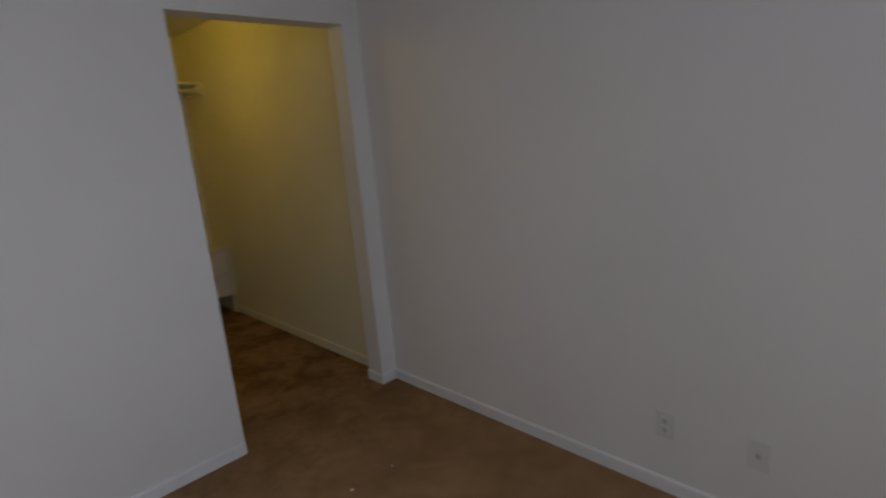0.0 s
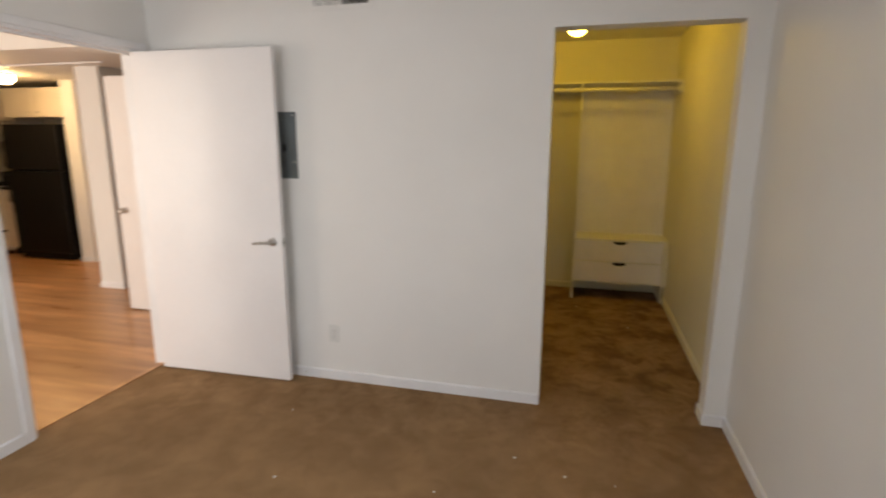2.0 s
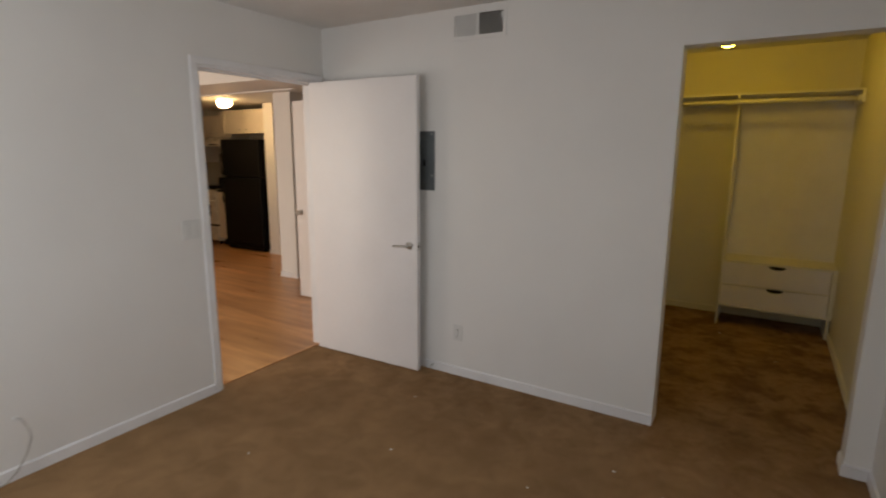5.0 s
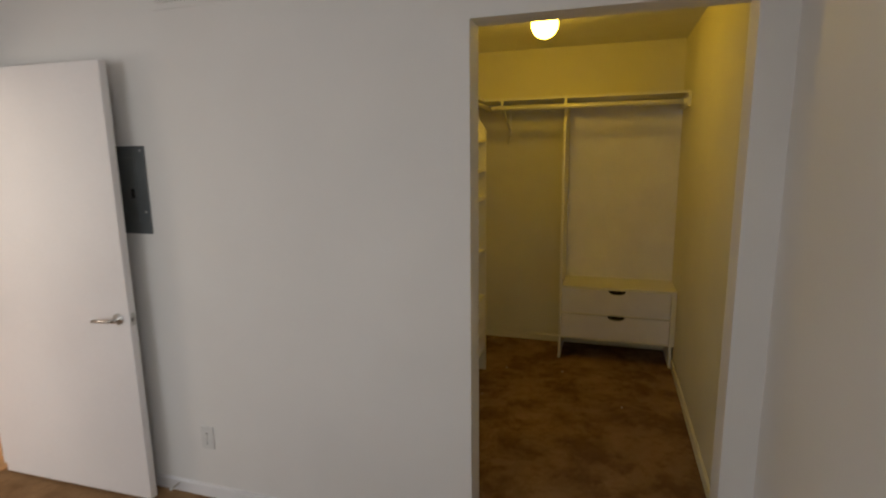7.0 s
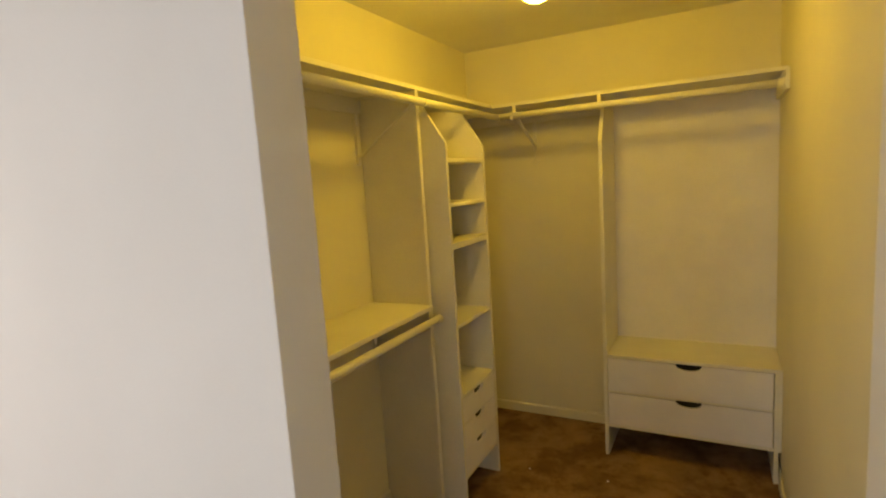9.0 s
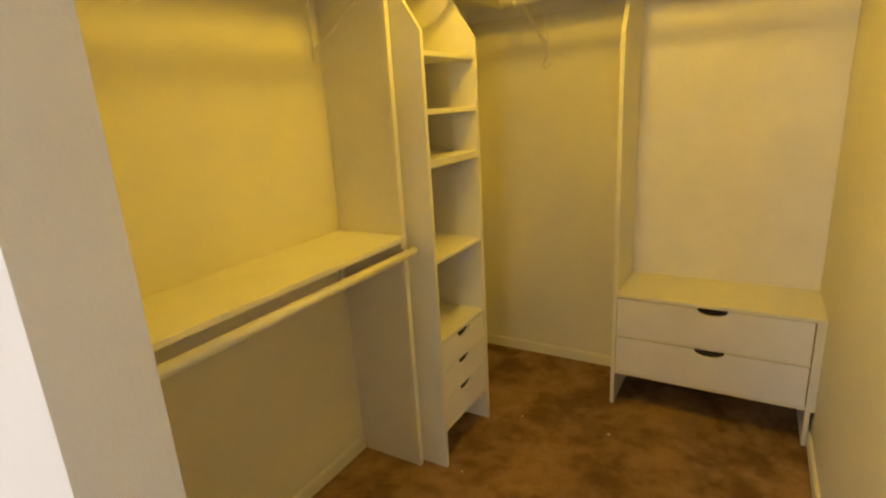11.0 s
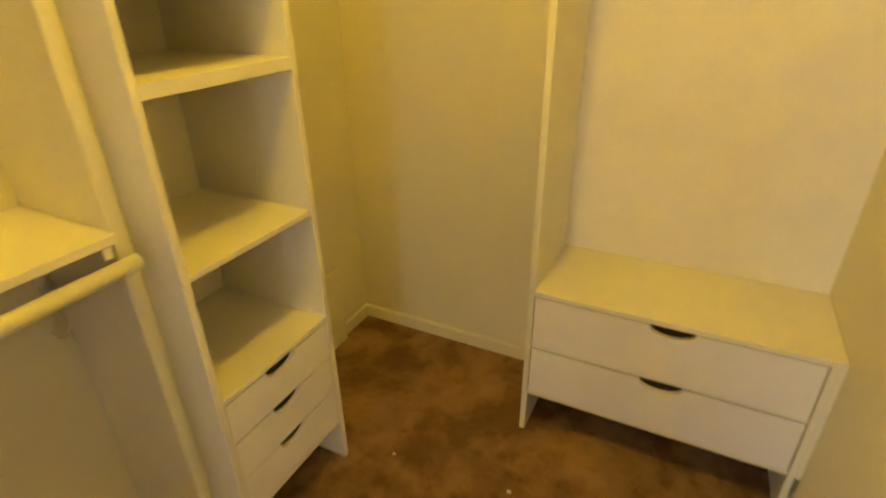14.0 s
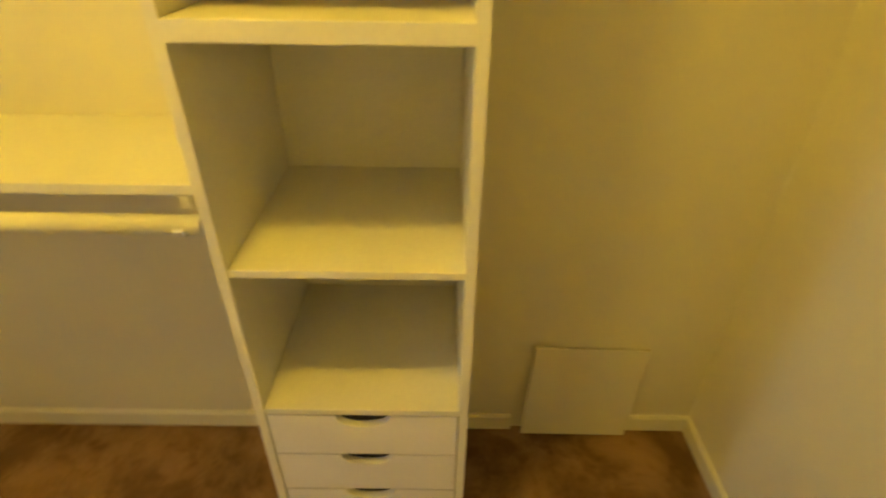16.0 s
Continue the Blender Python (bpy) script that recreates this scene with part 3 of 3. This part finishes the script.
def globe_lamp():
    ob = thing("ceiling_globe_lamp", (0.089, 1.40, HC), "lit round white glass globe lamp on the closet ceiling", "ceiling lamp")
    c = 2.371
    part("globe", lathe(bmesh.new(), (0.089, 1.40, c), [(0.078 * math.sin(a), -0.078 * math.cos(a)) for a in [math.pi * (0.01 + 0.86 * k / 16) for k in range(17)]], 32), BULB, ob, "glowing opal glass globe")
    part("base", lathe(bmesh.new(), (0.089, 1.40, HC), [(0.062, 0.0), (0.062, -0.010), (0.045, -0.016), (0.042, -0.024)], 28), STEEL, ob, "round metal ceiling base")
    part("screw", tube(bmesh.new(), [(0.03, 1.38, 2.452), (-0.012, 1.365, 2.452)], 0.004, 8), STEEL, ob, "thumb screw at the globe's neck")
    part("screw_head", tube(bmesh.new(), [(-0.012, 1.365, 2.452), (-0.018, 1.363, 2.452)], 0.008, 10), STEEL, ob)


globe_lamp()

# ---- living room and kitchen beyond the doorway ----
LX, LY0, LY1, KZ = -9.3, -3.0, 2.95, 2.21
structure("wall_living_far", boxes((LX - TH, LX, LY0 - TH, LY1 + TH, 0, H)), WALL, "white wall at the end of the kitchen", "wall")
structure("wall_kitchen", boxes((LX, XL - TH, LY1, LY1 + TH, 0, H)), WALL, "white kitchen wall behind the cabinets", "wall")
# wide opening added out of view for the living room fill
structure("wall_living_opening", boxes((LX, -7.1, LY0 - TH, LY0, 0, H), (-3.7, XL - TH, LY0 - TH, LY0, 0, H), (-7.1, -3.7, LY0 - TH, LY0, 0, 0.3), (-7.1, -3.7, LY0 - TH, LY0, 2.3, H)), WALL, "unseen white living room wall with a wide opening added for fill light", "wall")
structure("ceiling_living", boxes((LX, XL - TH, LY0, LY1, H, H + 0.1)), CEIL, "white living room ceiling", "ceiling")
structure("ceiling_kitchen_drop", boxes((LX, XL - TH, 0.46, LY1, KZ, H - 0.002)), WALL, "lowered white ceiling over the kitchen", "ceiling")
structure("partition_wall", boxes((LX, -5.72, 0.90, 1.02, 0, KZ)), WALL, "short white partition wall before the kitchen", "wall")
structure("wall_stub", boxes((-4.64, -4.36, 1.36, LY1, 0, KZ)), WALL, "white wall end in the hallway", "wall")
structure("wall_hall", boxes((-3.02, XL - TH, 0.82, 0.94, 0, KZ)), WALL, "white wall beside the hall door", "wall")
structure("wall_fridge_side", boxes((-5.91, -5.71, 2.26, LY1, 0, KZ)), WALL, "white wall end beside the refrigerator", "wall")
for x0, x1, y0, y1, out in ((-4.65, -4.35, 1.347, 1.36, "-y"), (LX, -5.71, 0.887, 0.90, "-y"), (-5.91, -5.70, 2.247, 2.26, "-y")):
    baseboard(x0, x1, y0, y1, out)
structure("ceiling_trim", boxes((-5.75, -4.05, 1.12, 1.155, KZ - 0.012, KZ)), TRIM, "thin white trim strip on the lowered ceiling", "trim")


def hall_door():
    ob = thing("hall_door", (-3.03, 0.85, 0), "white painted hall door standing half open", "door")
    part("leaf", boxes((-3.75, -3.03, 0.83, 0.866, 0.01, 2.04), bevel=0.002), DOOR, ob)
    part("knob", lathe(bmesh.new(), (-3.685, 0.83, 0.915), [(0.026, 0), (0.026, -0.006), (0.010, -0.010), (0.010, -0.030), (0.024, -0.040), (0.026, -0.055), (0.018, -0.064)], 20, "y"), STEEL, ob, "round nickel knob")


hall_door()


def refrigerator():
    ob = thing("refrigerator", (-6.5, 2.5, 0), "tall black top-freezer refrigerator", "refrigerator")
    x0, x1, F = -6.86, -5.99, 2.20
    part("cabinet", boxes((x0, x1, F + 0.065, 2.90, 0.03, 1.700), bevel=0.012), BLACK, ob)
    part("fridge_door", boxes((x0, x1, F, F + 0.06, 0.10, 1.13), bevel=0.016), BLACK, ob)
    part("freezer_door", boxes((x0, x1, F, F + 0.06, 1.142, 1.700), bevel=0.016), BLACK, ob)
    for a, b in ((0.72, 1.06), (1.16, 1.50)):
        part("handle", tube(bmesh.new(), [(x0 + 0.05, F, a), (x0 + 0.045, F - 0.045, a + 0.03), (x0 + 0.045, F - 0.045, b - 0.03), (x0 + 0.05, F, b)], 0.013, 8), BLACK, ob)
    part("toe_grille", boxes((x0 + 0.02, x1 - 0.02, F + 0.03, F + 0.06, 0.012, 0.09), bevel=0.004), BLACK, ob)
    for x in (x0 + 0.08, x1 - 0.08):
        for y in (2.32, 2.82):
            part("foot", lathe(bmesh.new(), (x, y, 0), [(0.025, 0), (0.025, 0.012), (0.015, 0.032)], 10), BLACK, ob)


refrigerator()


def panelled(ob, name, x0, x1, F, z0, z1, mat, pull_z=None, pull_x=None):
    """A cabinet door with a raised border and a small pull."""
    d = part(name, boxes((x0, x1, F - 0.016, F, z0, z1), bevel=0.003), mat, ob)
    if z1 - z0 > 0.2:
        w = 0.05
        part("border", boxes((x0, x0 + w, F - 0.023, F - 0.0165, z0, z1), (x1 - w, x1, F - 0.023, F - 0.0165, z0, z1), (x0 + w, x1 - w, F - 0.023, F - 0.0165, z0, z0 + w), (x0 + w, x1 - w, F - 0.023, F - 0.0165, z1 - w, z1)), mat, d)
    if pull_z:
        part("pull", lathe(bmesh.new(), (pull_x, F - 0.023, pull_z), [(0.006, 0), (0.006, -0.012), (0.013, -0.016), (0.010, -0.024)], 12, "y"), STEEL, d)


def upper_cabinet(x0, x1, F, z0, z1, doors, label):
    ob = thing("wall_cabinet", ((x0 + x1) / 2, F, z0), label, "cabinet", "kitchen wall cabinets")
    part("body", boxes((x0, x1, F, LY1, z0, z1)), CAB, ob)
    w = (x1 - x0) / doors
    for k in range(doors):
        panelled(ob, "cabinet_door", x0 + k * w + 0.006, x0 + (k + 1) * w - 0.006, F - 0.001, z0 + 0.006, z1 - 0.006, CAB, z0 + 0.06, x0 + (k + (0.85 if k % 2 == 0 else 0.15)) * w)


upper_cabinet(-6.90, -5.915, 2.32, 1.785, 2.14, 2, "cream wooden wall cabinet above the refrigerator")
upper_cabinet(-9.25, -7.95, 2.60, 1.33, 2.10, 3, "cream wooden wall cabinet beside the range hood")
upper_cabinet(-7.94, -7.10, 2.60, 1.75, 2.10, 2, "cream wooden wall cabinet above the range hood")

hood = thing("range_hood", (-7.52, 2.5, 1.6), "white metal range hood above the stove", "range hood")
part("canopy", prism(bmesh.new(), [(2.42, 1.60), (2.42, 1.65), (2.58, 1.745), (LY1, 1.745), (LY1, 1.60)], "x", -7.93, -7.11), APPL, hood)
part("vent_slot", boxes((-7.45, -7.25, 2.416, 2.420, 1.612, 1.632)), DARK, hood, "dark control slot")


def stove():
    ob = thing("stove", (-7.52, 2.6, 0), "cream white gas stove with a black cooktop", "stove")
    x0, x1, F = -7.92, -7.20, 2.30
    part("body", boxes((x0, x1, F + 0.03, 2.92, 0.05, 0.875), bevel=0.004), APPL, ob)
    d = part("oven_door", boxes((x0 + 0.01, x1 - 0.01, F, F + 0.028, 0.33, 0.76), bevel=0.006), APPL, ob)
    part("oven_window", boxes((x0 + 0.17, x1 - 0.17, F - 0.004, F - 0.001, 0.46, 0.66), bevel=0.001), BLACK, d, "dark glass oven window")
    part("oven_handle", tube(bmesh.new(), [(x0 + 0.05, F, 0.72), (x0 + 0.06, F - 0.04, 0.72), (x1 - 0.06, F - 0.04, 0.72), (x1 - 0.05, F, 0.72)], 0.011, 8), APPL, d)
    part("broiler_drawer", boxes((x0 + 0.01, x1 - 0.01, F, F + 0.028, 0.07, 0.295), bevel=0.006), APPL, ob)
    # near-black strip paints the shade between oven door and broiler drawer
    part("gap_shade", boxes((x0 + 0.012, x1 - 0.012, F + 0.024, F + 0.029, 0.297, 0.328)), DARK, ob)
    part("control_panel", boxes((x0, x1, F - 0.006, F + 0.03, 0.775, 0.872), bevel=0.006), APPL, ob)
    for k in range(5):
        part("knob", lathe(bmesh.new(), (x0 + 0.1 + k * 0.145, F - 0.006, 0.825), [(0.022, 0), (0.020, -0.018), (0.012, -0.022)], 14, "y"), APPL, ob)
    part("cooktop", boxes((x0, x1, F + 0.02, 2.92, 0.876, 0.892), bevel=0.004), APPL, ob)
    for x in (x0 + 0.2, x1 - 0.2):
        for y in (2.47, 2.75):
            bm = bmesh.new()
            for dx in (-0.1, 0, 0.1):
                strip(bm, (x + dx, y - 0.11, 0.915), (x + dx, y + 0.11, 0.915), 0.012, 0.014, (1, 0, 0))
            for dy in (-0.1, 0.1):
                strip(bm, (x - 0.11, y + dy, 0.904), (x + 0.11, y + dy, 0.904), 0.012, 0.024, (0, 1, 0))
            part("grate", bm, BLACK, ob, "black iron grate")
    part("backguard", boxes((x0, x1, 2.88, 2.92, 0.892, 1.06), bevel=0.006), BLACK, ob, "dark backguard")
    for x in (x0 + 0.05, x1 - 0.05):
        for y in (2.37, 2.87):
            part("foot", lathe(bmesh.new(), (x, y, 0), [(0.02, 0), (0.02, 0.02), (0.012, 0.052)], 10), BLACK, ob)


stove()


def base_cabinet(x0, x1, label):
    ob = thing("base_cabinet", ((x0 + x1) / 2, 2.5, 0), label, "cabinet", "kitchen base cabinets")
    F = 2.34
    part("body", boxes((x0, x1, F, LY1, 0.10, 0.87)), CAB, ob)
    part("toe_kick", boxes((x0, x1, F + 0.06, LY1, 0, 0.10)), BLACK, ob)
    panelled(ob, "drawer", x0 + 0.005, x1 - 0.005, F - 0.001, 0.70, 0.86, CAB, 0.78, (x0 + x1) / 2)
    panelled(ob, "cabinet_door", x0 + 0.005, x1 - 0.005, F - 0.001, 0.12, 0.69, CAB)


base_cabinet(-7.19, -6.905, "narrow cream wooden base cabinet beside the stove")
base_cabinet(-8.60, -7.93, "cream wooden base cabinet beside the stove")
for x0, x1 in ((-7.195, -6.902), (-8.60, -7.925)):
    w = thing("worktop", ((x0 + x1) / 2, 2.6, 0.87), "dark kitchen worktop on a base cabinet", "worktop")
    part("slab", boxes((x0, x1, 2.31, LY1, 0.871, 0.905), bevel=0.004), BLACK, w)
structure("backsplash", boxes((-9.25, -6.97, LY1 - 0.008, LY1, 0.905, 1.60)), TILE, "grey beige kitchen backsplash", "backsplash")

dome = thing("ceiling_dome_lamp", (-5.9, 1.62, KZ), "lit amber glass dome lamp on the kitchen ceiling", "ceiling lamp")
part("glass", lathe(bmesh.new(), (-5.9, 1.62, KZ), [(0.095, -0.022), (0.097, -0.045), (0.085, -0.075), (0.055, -0.098), (0.015, -0.108)], 32), KBULB, dome, "glowing amber glass dome")
part("rim", lathe(bmesh.new(), (-5.9, 1.62, KZ), [(0.092, 0.0), (0.102, -0.006), (0.102, -0.020), (0.092, -0.0215)], 32), STEEL, dome, "thin metal rim")

# laminate planks
fl = structure("floor_living", boxes((LX, XL - 0.068, LY0, LY1, -0.12, -0.012)), DARK, "warm honey laminate plank floor", "floor")
PW, PL = 0.195, 1.29
bm = box(bmesh.new(), 0.0008, PL - 0.0008, 0.0007, PW - 0.0007, -0.012, 0.0)
plank = bpy.data.meshes.new("plank")
bm.to_mesh(plank)
bm.free()
plank.materials.append(LAMINATE)
rp = random.Random(9)
row, y = 0, LY0
while y < LY1 - 0.05:
    shift = rp.uniform(0, PL)
    x = LX - shift
    while x < XL - 0.09:
        a, b = max(x, LX), min(x + PL, XL - 0.085)
        if b - a > 0.04:
            o = new("plank", plank)
            o.location, o.scale = (a, y, 0), ((b - a) / PL, min(1, (LY1 - y) / PW), 1)
            o.parent = fl
        x += PL
    y += PW
